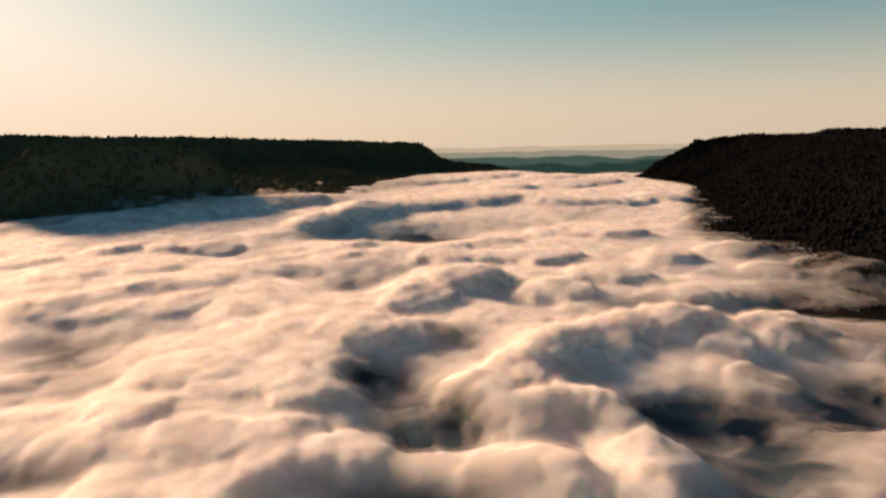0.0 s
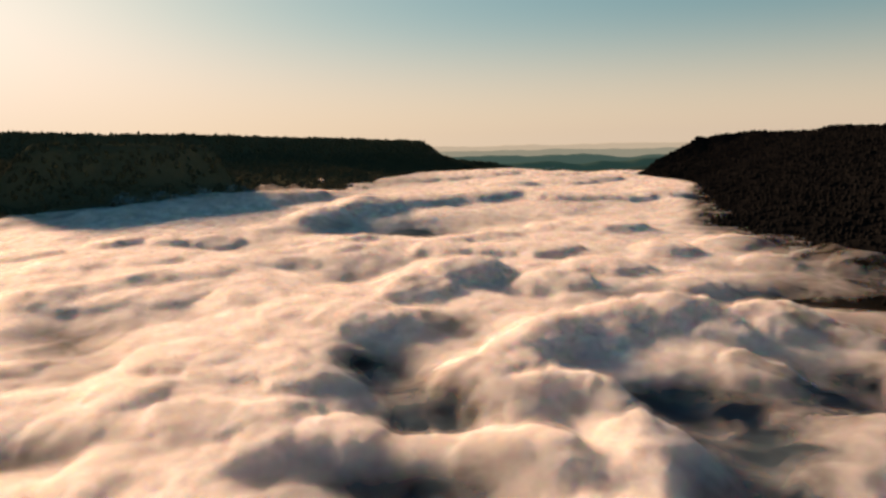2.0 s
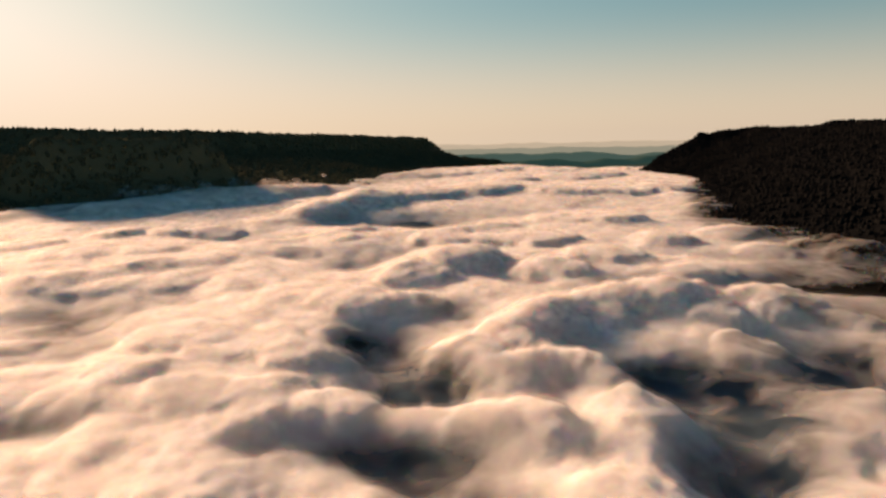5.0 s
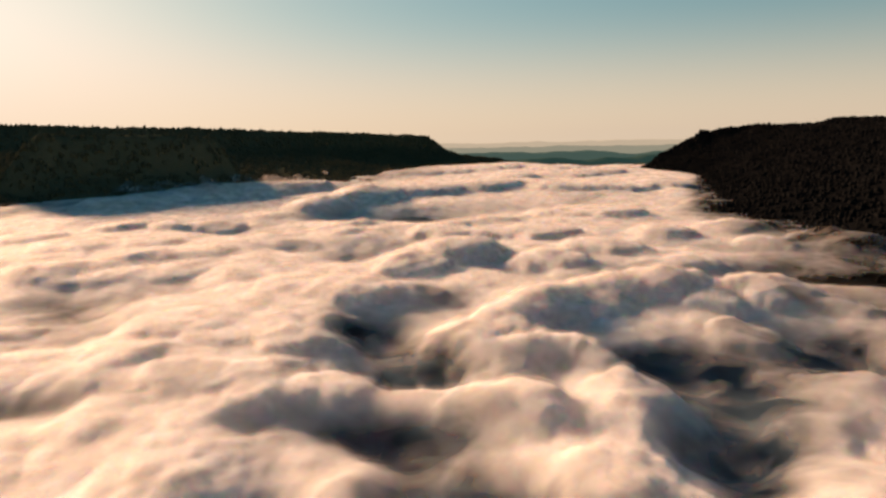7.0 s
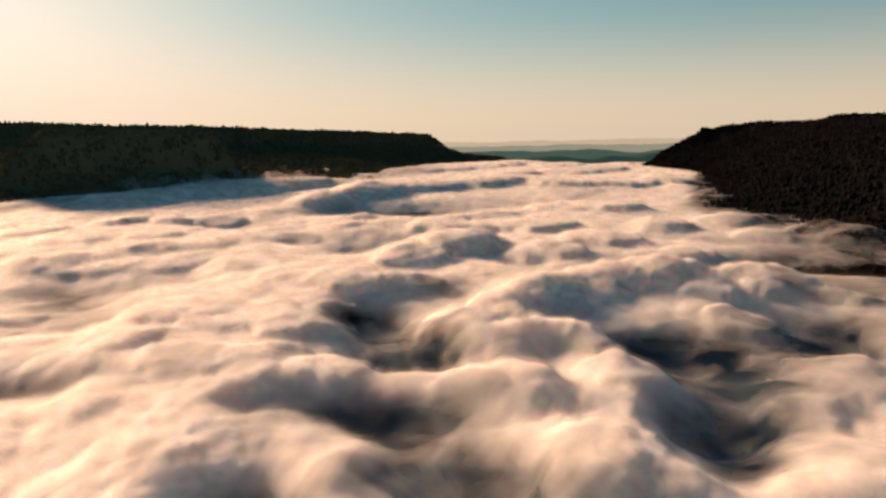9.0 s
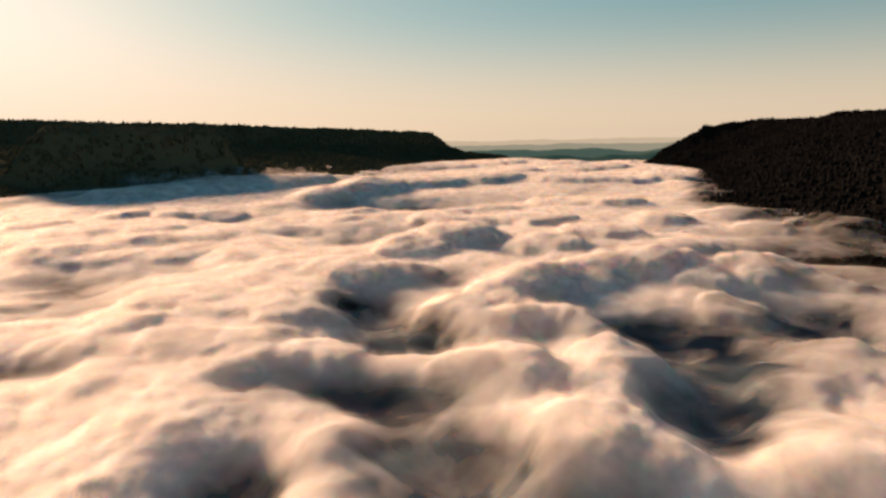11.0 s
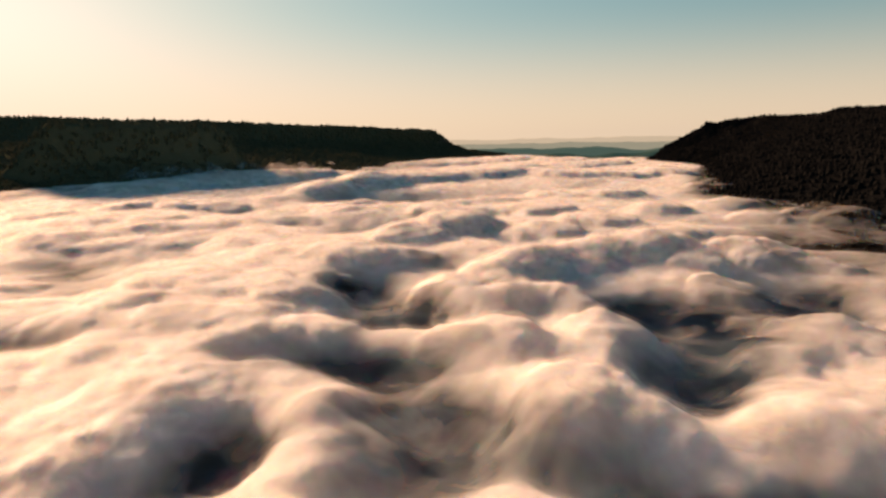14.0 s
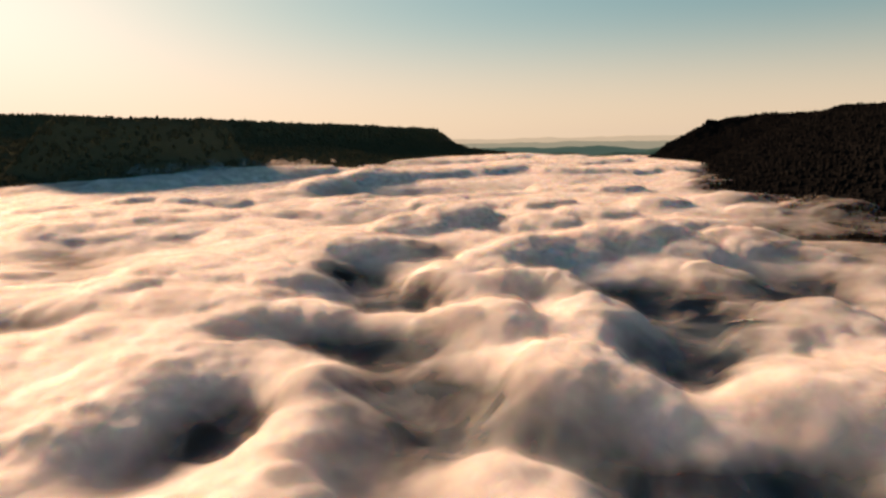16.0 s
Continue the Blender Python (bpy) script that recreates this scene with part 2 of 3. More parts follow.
# ---- the ground under everything ----
ring = np.concatenate([[0.0], np.geomspace(200, 4900, 24)])
turn = np.linspace(0, 2 * np.pi, 97)
gx, gy = ring[:, None] * np.cos(turn), ring[:, None] * np.sin(turn)
gz = -150 + 18 * fbm(gx / 700, gy / 700, 0 * gx + 3.3)
ground = new("ground", sheet("ground", gx, gy, gz, MAT_GROUND))
tagged(ground, "dark wooded lowland under the fog, reaching the horizon", "ground", kind="structure")


# ---- the two ridges ----
def between(value, table):
    keys = sorted(table)
    return np.interp(value, keys, [table[k][0] for k in keys]), np.interp(value, keys, [table[k][1] for k in keys]), np.interp(value, keys, [table[k][2] for k in keys])


# y: (x of the crest, height of the crest, x of the foot)
LEFT = {-600: (-1500, 190, -520), 600: (-1600, 195, -600), 1000: (-1650, 196, -690), 1300: (-1640, 194, -560), 1500: (-1600, 191, -200), 1750: (-1500, 183, -80),
        1920: (-1350, 177, 0), 2040: (-1090, 164, 30), 2300: (-810, 154, 60), 2450: (-640, 144, 60), 2600: (-450, 134, 60), 2850: (-140, 119, 120), 2925: (-72, 108, 170), 2990: (-5, 46, 250), 3100: (70, 18, 330), 3400: (280, -14, 480), 3600: (400, -40, 600), 3800: (450, -130, 650)}
RIGHT = {-600: (950, 150, 370), 400: (1000, 150, 365), 700: (1040, 150, 375), 1010: (1070, 148, 370), 1410: (1100, 146, 490), 1600: (1090, 143, 570), 1750: (1050, 143, 645), 1850: (1045, 133, 650),
         2050: (962, 129, 610), 2130: (846, 117, 600), 2160: (860, 100, 640), 2300: (1000, 30, 760), 2600: (1200, -80, 1000)}


def slope_height(x, y, side):
    crest, top, foot = between(y, LEFT if side < 0 else RIGHT)
    wob = 45 * fbm(x / 420, y / 260, 0 * x + side, 4)
    top = top - 4
    u = (x - crest + wob * 0.6) / (foot - crest)
    bluff = 0.3 if side < 0 else 0.06
    fall = bluff * smoothstep(-0.05, 0.16, u) + (1 - bluff) * np.clip(u, 0, 1.6) ** 1.1
    z = top - np.maximum(top + 30, 90) * fall - 16 * np.clip(-u - 0.1, 0, 3)
    gully = np.abs(perlin(x / 500, y / 150, 0 * x + 5 * side)) * 26 * smoothstep(0.02, 0.4, u)
    z = z - gully + 7 * fbm(x / 60, y / 60, 0 * x + 9, 3) + 3 * fbm(x / 90, y / 90, 0 * x + 2)
    if side < 0:
        # the shoulder in front of the main crest
        ax, ay, bx, by = -860, 1330, -590, 1570
        t = np.clip(((x - ax) * (bx - ax) + (y - ay) * (by - ay)) / ((bx - ax) ** 2 + (by - ay) ** 2), -1.5, 1)
        d = np.hypot(x - ax - t * (bx - ax), y - ay - t * (by - ay)) + wob * 0.5
        spur = 137 - 14 * np.clip(t, 0, 1) ** 2 - 420 * np.clip(-t, 0, 2) - 190 * (0.3 * smoothstep(15, 70, d) + 0.7 * np.clip(d / 250, 0, 2)) - gully * 0.5 + 4 * fbm(x / 60, y / 60, 0 * x + 9, 3)
        z = np.maximum(z, spur)
    return np.maximum(z, -165)


def ridge(name, side, x_range, y_range, cells, mat, label):
    x, y = np.meshgrid(np.linspace(*x_range, cells[0]), np.linspace(*y_range, cells[1]))
    return tagged(new(name, sheet(name, x, y, slope_height(x, y, side), mat)), label, "mountain", kind="structure")


ridge("ridge_west", -1, (-2600, 900), (-600, 3900), (330, 460), MAT_SOIL, "long wooded mountain ridge with a cliff end, in morning shade")
ridge("ridge_east", 1, (300, 2600), (-600, 2700), (240, 340), MAT_SOIL_SHADED, "wooded mountain ridge above the fog, its shade painted in near black")


# ---- the forest on them ----
def ball():
    bm = bmesh.new()
    bmesh.ops.create_icosphere(bm, subdivisions=1, radius=1)
    v = np.array([q.co[:] for q in bm.verts])
    f = np.array([[q.index for q in p.verts] for p in bm.faces])
    bm.free()
    return v, f


BALL_V, BALL_F = ball()


def crowns(px, py, pz, size, rng, stretch=1.0):
    """Lumpy crowns on many places, joined."""
    n = len(px)
    v = BALL_V[None] * (1 + 0.45 * (rng.rand(n, len(BALL_V), 1) - 0.5))
    tall = stretch * (0.8 + 0.7 * rng.rand(n, 1))
    v = v * np.stack([size, size, size * tall[:, 0]], 1)[:, None]
    v = v + np.stack([px, py, pz + size * 0.75 + 0.8], 1)[:, None]
    f = BALL_F[None] + (np.arange(n) * len(BALL_V))[:, None, None]
    return v.reshape(-1, 3), f.reshape(-1, 3)


def forest(name, side, count, y_range, mat, label, sizes, sink, stretch):
    rng = np.random.RandomState(30 + side)
    y = rng.uniform(*y_range, count)
    crest, top, foot = between(y, LEFT if side < 0 else RIGHT)
    u = rng.uniform(-0.15, 1.1, count)
    x = crest + u * (foot - crest)
    z = slope_height(x, y, side)
    keep = z > -25
    x, y, z = x[keep], y[keep], z[keep]
    size = rng.uniform(*sizes, len(x))
    v, f = crowns(x, y, z - sink, size, rng, stretch)
    return tagged(new(name, mesh_of(name, v, f, mat)), label, "forest", kind="stuff")


forest("forest_west", -1, 30000, (900, 3500), MAT_WOODS, "dense dark green woods covering the long ridge", (3.6, 6.4), 7.0, 1.3)
forest("forest_east", 1, 20000, (500, 2300), MAT_WOODS_SHADED, "woods covering the ridge slope, their backlit shade painted nearly black", (2.2, 3.8), 4.2, 1.9)


# ---- far hills, their haze painted in ----
def far_hill(y0, height, size, seed, mat, label):
    x, d = np.meshgrid(np.linspace(-1500, 4200, 300), np.linspace(-1, 1, 25))
    top = height + size * fbm(x / 520 + seed, 0 * x + seed, 0 * x, 5)
    z = -160 + (top + 160) * np.cos(d * np.pi / 2) ** 1.3 + 6 * fbm(x / 120, d * 6, 0 * x + seed, 3)
    y = y0 + d * 200
    return tagged(new("hill_range", sheet("hill_range", x, y, z, mat)), label, "hills", kind="structure")


# Painted haze: farther ranges get a paler base colour and a stronger glow.
MAT_HAZED_HILL = [hazed_material("hill_" + n, t, g) for n, t, g in (("pale", (0.2, 0.19, 0.16), (0.23, 0.18, 0.12)), ("grey", (0.12, 0.13, 0.10), (0.125, 0.115, 0.08)), ("green", (0.06, 0.08, 0.06), (0.024, 0.038, 0.03)),
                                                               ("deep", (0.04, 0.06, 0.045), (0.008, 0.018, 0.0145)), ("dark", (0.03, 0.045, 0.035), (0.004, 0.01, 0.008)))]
far_hill(4780, 50, 30, 1.0, MAT_HAZED_HILL[0], "far mountains on the horizon, painted pale with haze")
far_hill(4560, 18, 26, 5.0, MAT_HAZED_HILL[1], "grey-green hill range far off, haze painted in")
far_hill(4300, -14, 34, 9.0, MAT_HAZED_HILL[2], "wooded hill range, blue-green haze painted in")
far_hill(4000, -44, 40, 13.0, MAT_HAZED_HILL[3], "dark wooded hills beyond the valley, teal haze painted in")
far_hill(3600, -70, 40, 17.0, MAT_HAZED_HILL[4], "dark low wooded hills behind the fog")

# ---- the sea of fog ----
# Swells and hollows of its top: a line from x, y to x, y, a radius and a height.
HOLLOWS_MID = [
    (-33, 406, -16, 333, 23, -30),
    (-12, 326, 13, 330, 11, -18),
    (-58, 418, -36, 385, 15, -12),
    (-3, 487, 26, 450, 16, -14),
    (-313, 484, -237, 395, 24, -16),
    (-280, 482, -222, 525, 21, -10),
    (-209, 273, -196, 278, 17, -25),
    (-37, 253, 7, 256, 12, -20),
    (-82, 254, -72, 254, 10, -14),
    (99, 388, 119, 359, 13, -8),
    (59, 323, 61, 302, 10, -10),
]
HOLLOWS_EAST = [
    (123, 351, 152, 341, 16, -18),
    (150, 325, 142, 250, 21, -28),
    (215, 378, 256, 353, 22, -26),
    (186, 285, 213, 323, 14, -14),
    (277, 449, 325, 446, 19, -16),
    (340, 562, 389, 538, 32, -26),
    (177, 574, 239, 559, 17, -9),
    (266, 380, 234, 280, 13, -11),
    (136, 124, 152, 120, 14, -20),
]
HOLLOWS_FAR = [
    (-101, 669, -64, 742, 22, -14),
    (-170, 735, -114, 714, 23, -12),
    (-299, 908, -236, 855, 42, -14),
    (-212, 1056, -22, 1058, 45, -16),
    (-22, 1058, 149, 1129, 47, -16),
    (192, 543, 243, 521, 16, -12),
    (247, 529, 319, 563, 17, -14),
    (108, 521, 143, 527, 12, -8),
    (75, 604, 105, 559, 15, -8),
    (264, 696, 329, 660, 18, -8),
    (286, 1192, 354, 1100, 28, -8),
]
MOUNDS_MID = [
    (4, 383, 72, 447, 28, 12),
    (72, 447, 159, 501, 26, 12),
    (146, 486, 163, 484, 31, 12),
    (196, 498, 207, 497, 28, 14),
    (242, 479, 276, 477, 29, 16),
    (200, 393, 215, 393, 20, 8),
    (27, 355, 72, 361, 20, 10),
    (95, 344, 111, 283, 18, 10),
    (223, 316, 227, 309, 20, 12),
    (-111, 323, -75, 431, 37, 6),
    (-177, 288, -164, 355, 25, 5),
    (-138, 520, -118, 519, 43, 6),
]
MOUNDS_FAR = [
    (-266, 1043, -162, 1261, 46, 14),
    (-168, 1311, 192, 1455, 67, 16),
    (-71, 838, 80, 915, 30, 8),
    (-232, 813, -119, 912, 26, 10),
    (-26, 636, 47, 685, 35, 8),
    (-383, 573, -323, 660, 28, 8),
    (466, 1498, 505, 1203, 43, 8),
    (239, 1350, 309, 1338, 72, 8),
    (451, 710, 467, 677, 24, 14),
    (397, 831, 426, 828, 28, 8),
    (177, 904, 312, 941, 33, 6),
]
HOLLOWS_NEAR = [
    (13, 134, 8, 98, 14, -24),
    (12, 192, 36, 165, 12, -28),
    (-22, 240, -4, 230, 14, -24),
    (8, 186, 30, 184, 12, -20),
    (-52, 178, -46, 172, 11, -18),
    (-63, 138, -50, 163, 12, -22),
    (74, 147, 92, 122, 11, -24),
    (96, 112, 128, 116, 17, -30),
    (138, 244, 133, 208, 12, -24),
]
MOUNDS_NEAR = [
    (50, 194, 107, 253, 28, 12),
    (-28, 189, -23, 189, 16, 10),
    (-108, 217, -91, 224, 32, 8),
    (39, 127, 54, 127, 14, 10),
    (128, 187, 136, 187, 19, 6),
    (156, 161, 161, 161, 19, 8),
]

# Heads of fog: x, y and radius.
HEADS_NEAR = [
    (-20, 152, 13), (-20, 193, 12), (-21, 170, 11), (7, 187, 10), (4, 172, 9), (70, 187, 22), (92, 177, 15), (75, 199, 17),
    (54, 172, 14), (-101, 210, 20), (-93, 160, 16), (104, 130, 11), (-17, 113, 11), (-2, 100, 8),
    (162, 178, 20), (153, 209, 19), (184, 274, 18), (221, 282, 18), (43, 263, 17), (-113, 171, 18), (-69, 98, 13),
]
HEADS_SOUTH = [
    (-284, 405, 14), (-239, 347, 14), (-180, 422, 26), (-126, 397, 25), (-80, 375, 20), (-179, 345, 18), (-128, 313, 20), (-91, 318, 17),
    (-54, 297, 15), (-194, 303, 14), (-155, 262, 16), (-114, 256, 16), (-82, 275, 15), (-65, 416, 15), (18, 370, 18), (55, 409, 22),
    (35, 335, 16), (67, 350, 14), (100, 340, 15), (100, 291, 16), (102, 258, 14), (75, 269, 14), (44, 270, 14), (18, 271, 12),
    (214, 298, 15), (170, 246, 13), (191, 313, 8), (206, 370, 13), (197, 380, 15),
]
HEADS_MIDDLE = [
    (-383, 575, 31), (-323, 571, 31), (-262, 587, 26), (-184, 581, 23), (-122, 537, 26), (-67, 498, 27), (-19, 495, 18), (27, 663, 30),
    (-25, 591, 24), (90, 431, 23), (128, 456, 22), (165, 475, 21), (196, 481, 17), (205, 437, 15), (259, 462, 23), (303, 431, 15),
    (288, 446, 16), (121, 615, 25), (183, 679, 30), (278, 773, 28), (126, 789, 32), (370, 805, 25), (370, 693, 22), (437, 720, 19),
    (441, 655, 20), (253, 593, 19), (69, 795, 28), (-3, 803, 29),
]
HEADS_NORTH = [
    (-140, 839, 26), (-183, 763, 20), (-229, 1145, 41), (-162, 1267, 51), (-52, 1377, 61), (88, 1450, 65), (276, 1415, 70), (384, 1395, 56),
    (511, 1436, 51), (472, 1122, 30), (372, 1916, 68), (195, 1847, 50), (-273, 690, 28), (-371, 763, 27), (-445, 736, 33), (-552, 818, 29),
    (-340, 933, 29), (-400, 914, 24), (-474, 898, 28), (261, 973, 39), (192, 982, 35),
]


HEADS_WEST = [
    (-640, 1180, 38), (-590, 1260, 45), (-530, 1330, 45), (-470, 1390, 50), (-400, 1420, 45), (-560, 1420, 50), (-480, 1500, 55), (-330, 1480, 40),
    (-120, 2080, 70), (-30, 2180, 80), (80, 2260, 80), (180, 2330, 80), (280, 2330, 70), (-20, 2330, 80), (120, 2430, 80), (380, 2200, 70), (480, 2020, 60),
]


def heads(x, y, listed):
    """Rounded heads, softly joined where they meet."""
    total = np.zeros_like(x)
    for hx, hy, r in listed:
        r = 1.6 * r
        near = (np.abs(x - hx) < r) & (np.abs(y - hy) < r)
        d2 = ((x[near] - hx) ** 2 + (y[near] - hy) ** 2) / r**2
        bump = min((0.2 if hy < 230 else 0.18 if hy > 520 else 0.27) * r, 12) * (1 - 0.6 * float(smoothstep(-20, -110, hx)) * float(smoothstep(950, 700, hy))) * np.sqrt(np.clip(1 - d2, 0, 1)) * smoothstep(1.0, 0.75, d2)
        total[near] += np.exp(0.22 * bump) - 1
    return np.log1p(total) / 0.22


def swells(x, y, forms, reach=1.0):
    z = np.zeros_like(x)
    for ax, ay, bx, by, r, h in forms:
        r = r * (1.65 if h < 0 else 1.0) * reach
        near = (np.abs(x - (ax + bx) / 2) < abs(bx - ax) / 2 + 3 * r) & (np.abs(y - (ay + by) / 2) < abs(by - ay) / 2 + 3 * r)
        xs, ys = x[near], y[near]
        t = np.clip(((xs - ax) * (bx - ax) + (ys - ay) * (by - ay)) / ((bx - ax) ** 2 + (by - ay) ** 2 + 1e-6), 0, 1)
        d2 = (xs - ax - t * (bx - ax)) ** 2 + (ys - ay - t * (by - ay)) ** 2
        z[near] += h * np.exp(-d2 / r**2)
    return z


def puffs(x, y, size, seed):
    """Rounded heads of fog, packed side by side and softly merged: 0.65 in the creases, about 1 on the tops."""
    px, py = x / size, y / size
    ix, iy = np.floor(px).astype(int), np.floor(py).astype(int)
    total = 0
    for i in (-1, 0, 1):
        for j in (-1, 0, 1):
            k = TABLE[(TABLE[(ix + i + seed) & 255] + iy + j) & 255]
            g = GRAD[k]
            d2 = (px - ix - i - 0.5 - 0.42 * g[..., 0]) ** 2 + (py - iy - j - 0.5 - 0.42 * g[..., 1]) ** 2
            grow = 0.82 + 0.18 * g[..., 2]
            total = total + np.exp(26.0 * (grow * np.sqrt(np.clip(1.0 - 1.5 * d2, 0, 1)) - 1))
    return 1 + np.log(total + 1e-4) / 26.0


PUFFS = ((105, 3), (52, 7), (26, 8.5), (13, 5), (6.5, 2.2))
FOG_SPREAD = 1
FOG_LAYERS = ((0.0, 0.0), (0.1, 0.7), (0.35, 1.5), (0.65, 2.6), (1.0, 4.2))


def spread_out(h, times):
    for _ in range(times):
        wide = np.pad(h, 1, mode="edge")
        h = (wide[:-2, 1:-1] + wide[2:, 1:-1] + wide[1:-1, :-2] + wide[1:-1, 2:] + 2 * h) / 6
    return h


def fog_top():
    """The top of the fog as three grids, with its smooth normals."""
    v = np.concatenate([60 - np.geomspace(3, 1560, 60)[::-1], np.geomspace(60, 3100, 430)])
    side = np.linspace(1, 8, 16)[1:] / 8
    inner = np.concatenate([-np.ones(15), np.linspace(-1, 1, 380), np.ones(15)])
    outer = np.concatenate([-side[::-1], np.zeros(380), side])
    y = np.repeat(v[:, None], len(inner), 1)
    x = inner[None] * (90 + 0.74 * np.abs(y)) + outer[None] * 700
    wx = 34 * fbm(x / 150, y / 150, 0 * x + 0.5, 3)
    wy = 34 * fbm(x / 150, y / 150, 0 * x + 7.5, 3)
    z = 9 * fbm(x / 300, y / 330, 0 * x + 1.5, 2) + 3 * fbm((x + wx) / 75, (y + wy) / 75, 0 * x + 6.5, 3)
    xs = x + 0.4 * wx + 13 * fbm(x / 38, y / 38, 0 * x + 3.5, 4)
    ys = y + 0.4 * wy + 13 * fbm(x / 38, y / 38, 0 * x + 5.5, 4)
    for forms, strength in ((MOUNDS_NEAR, 0.3), (MOUNDS_MID, 0.45), (MOUNDS_FAR, 0.9)):
        z = z + strength * swells(xs, ys, forms)
    z = z - 6 + heads(xs, ys, HEADS_NEAR + HEADS_SOUTH + HEADS_MIDDLE + HEADS_NORTH + HEADS_WEST)
    level = np.interp(y, [700, 1200], [30.0, 60.0])
    z = np.where(z > 0, level * np.log1p(np.maximum(z, 0) / level), z)
    gaps = np.zeros_like(x)
    for forms, depth, open_ in ((HOLLOWS_NEAR, 0.36, 0.68), (HOLLOWS_MID, 0.4, 0.7), (HOLLOWS_EAST, 0.38, 0.76), (HOLLOWS_FAR, 0.85, 0.5)):
        z = z + depth * swells(xs, ys, forms)
        gaps = gaps + open_ * swells(xs, ys, [(*f[:5], -max(0.35, min(1.0, -f[5] / 20))) for f in forms], 1.22)
    # a shaded bank of fog leans on the long ridge
    _, _, foot = between(y, LEFT)
    z = z + 15 * np.exp(-(((x - foot + 130 + wx) / 130) ** 2)) * smoothstep(980, 1250, y) * smoothstep(1800, 1500, y)
    z = z - 150 * smoothstep(2350, 3050, y + 2 * wx)
    z = z + (spread_out(z, 14) - z) * smoothstep(330, 240, y)
    dy, dx = np.gradient(y)[0], np.gradient(x)[1]

    def normals(h):
        gy_, gx_ = np.gradient(h)
        nx, ny = -gx_ / dx, -gy_ / dy
        ln = np.sqrt(nx**2 + ny**2 + 1)
        return nx / ln, ny / ln, 1 / ln

    # the fog thins out against the two slopes
    _, _, foot = between(y, RIGHT)
    east = smoothstep(20, np.interp(y, [100, 300, 600, 900, 1400], [300, 260, 220, 140, 60]), foot + 90 - x)
    _, _, foot = between(y, LEFT)
    west = smoothstep(-210, np.interp(y, [900, 1150, 1400, 1700], [30, 220, 260, 90]), x - foot)
    # heads of fog upon heads of fog, calmer far down the valley and in patches
    rough = smoothstep(-0.3, 0.3, fbm(x / 190, y / 190, 0 * x + 12.5, 2))
    xx, yy, zz = x.copy(), y.copy(), z.copy()
    height = z.copy()
    for k, (size, amp) in enumerate(PUFFS):
        n = normals(height)
        calm = (0.7 + 0.3 * rough) * (0.4 + 0.6 * east) * np.clip(1 + 1.1 * gaps, 0.25, 1) * (1 - 0.55 * smoothstep(-20, -140, x) * smoothstep(900, 600, y)) * (1 - 0.48 * smoothstep(420, 850, y) + (0.5 * smoothstep(330, 200, y) if size < 20 else 0))
        turn_ = 0.5 + 1.3 * k
        a, b = x + 0.5 * wx + 0.2 * size * perlin(x / size, y / size, 0 * x + k), y + 0.5 * wy + 0.2 * size * perlin(x / size, y / size, 0 * x + 30 + k)
        a, b = math.cos(turn_) * a - math.sin(turn_) * b, math.sin(turn_) * a + math.cos(turn_) * b
        lump = amp * calm * (puffs(a, b, size, 17 * k + 3) - 0.72)
        xx, yy, zz = xx + lump * n[0], yy + lump * n[1], zz + lump * n[2]
        height = height + lump
    dense = (0.15 + 0.85 * east) * (0.5 + 0.5 * west) * np.clip(1.1 + gaps, 0.13, 1)
    # tonal drifts: the fog is thicker in some places than in others
    drift = fbm((x + 1.3 * wx) / 38, (y + 1.3 * wy) / 50, 0 * x + 41.5, 4)
    dense = dense * (1 - 0.3 * smoothstep(0.0, 0.5, drift))
    return (xx, yy, zz), dense, normals(spread_out(height, FOG_SPREAD))


def fog_sea():
    top, dense, soft = fog_top()
    rows, cols = top[0].shape
    idx = np.arange(rows * cols).reshape(rows, cols)
    quads = np.stack([idx[:-1, :-1], idx[:-1, 1:], idx[1:, 1:], idx[1:, :-1]], -1).reshape(-1, 4)
    verts, faces, values = [], [], []
    for k, (value, off) in enumerate(FOG_LAYERS):
        if k:
            off = off + 0.7 * k**0.5 * fbm(top[0] / 22, top[1] / 22, top[2] / 22 + 20 * k, 2)
        verts.append(np.stack([p + off * d for p, d in zip(top, soft)], -1).reshape(-1, 3))
        faces.append(quads + k * rows * cols)
        values.append(np.full(rows * cols, value))
    me = mesh_of("fog_sea", np.concatenate(verts), np.concatenate(faces), MAT_FOG)
    me.materials.clear()
    me.materials.append(MAT_FOG_CORE)
    me.materials.append(MAT_FOG)
    me.polygons.foreach_set("material_index", np.repeat(np.minimum(np.arange(len(FOG_LAYERS)), 1), len(quads)).astype(np.int32))
    layer = me.attributes.new("layer", "FLOAT", "POINT")
    layer.data.foreach_set("value", np.concatenate(values).astype(np.float32))
    spread = me.attributes.new("soft_normal", "FLOAT_VECTOR", "POINT")
    spread.data.foreach_set("vector", np.tile(np.stack(soft, -1).reshape(-1, 3), (len(FOG_LAYERS), 1)).astype(np.float32).ravel())
    cover = me.attributes.new("fog_cover", "FLOAT", "POINT")
    cover.data.foreach_set("value", np.tile(dense.ravel(), len(FOG_LAYERS)).astype(np.float32))
    return tagged(new("fog_sea", me), "billowing sea of white fog filling the valley, sunlit", "fog", kind="stuff")


fog_sea()


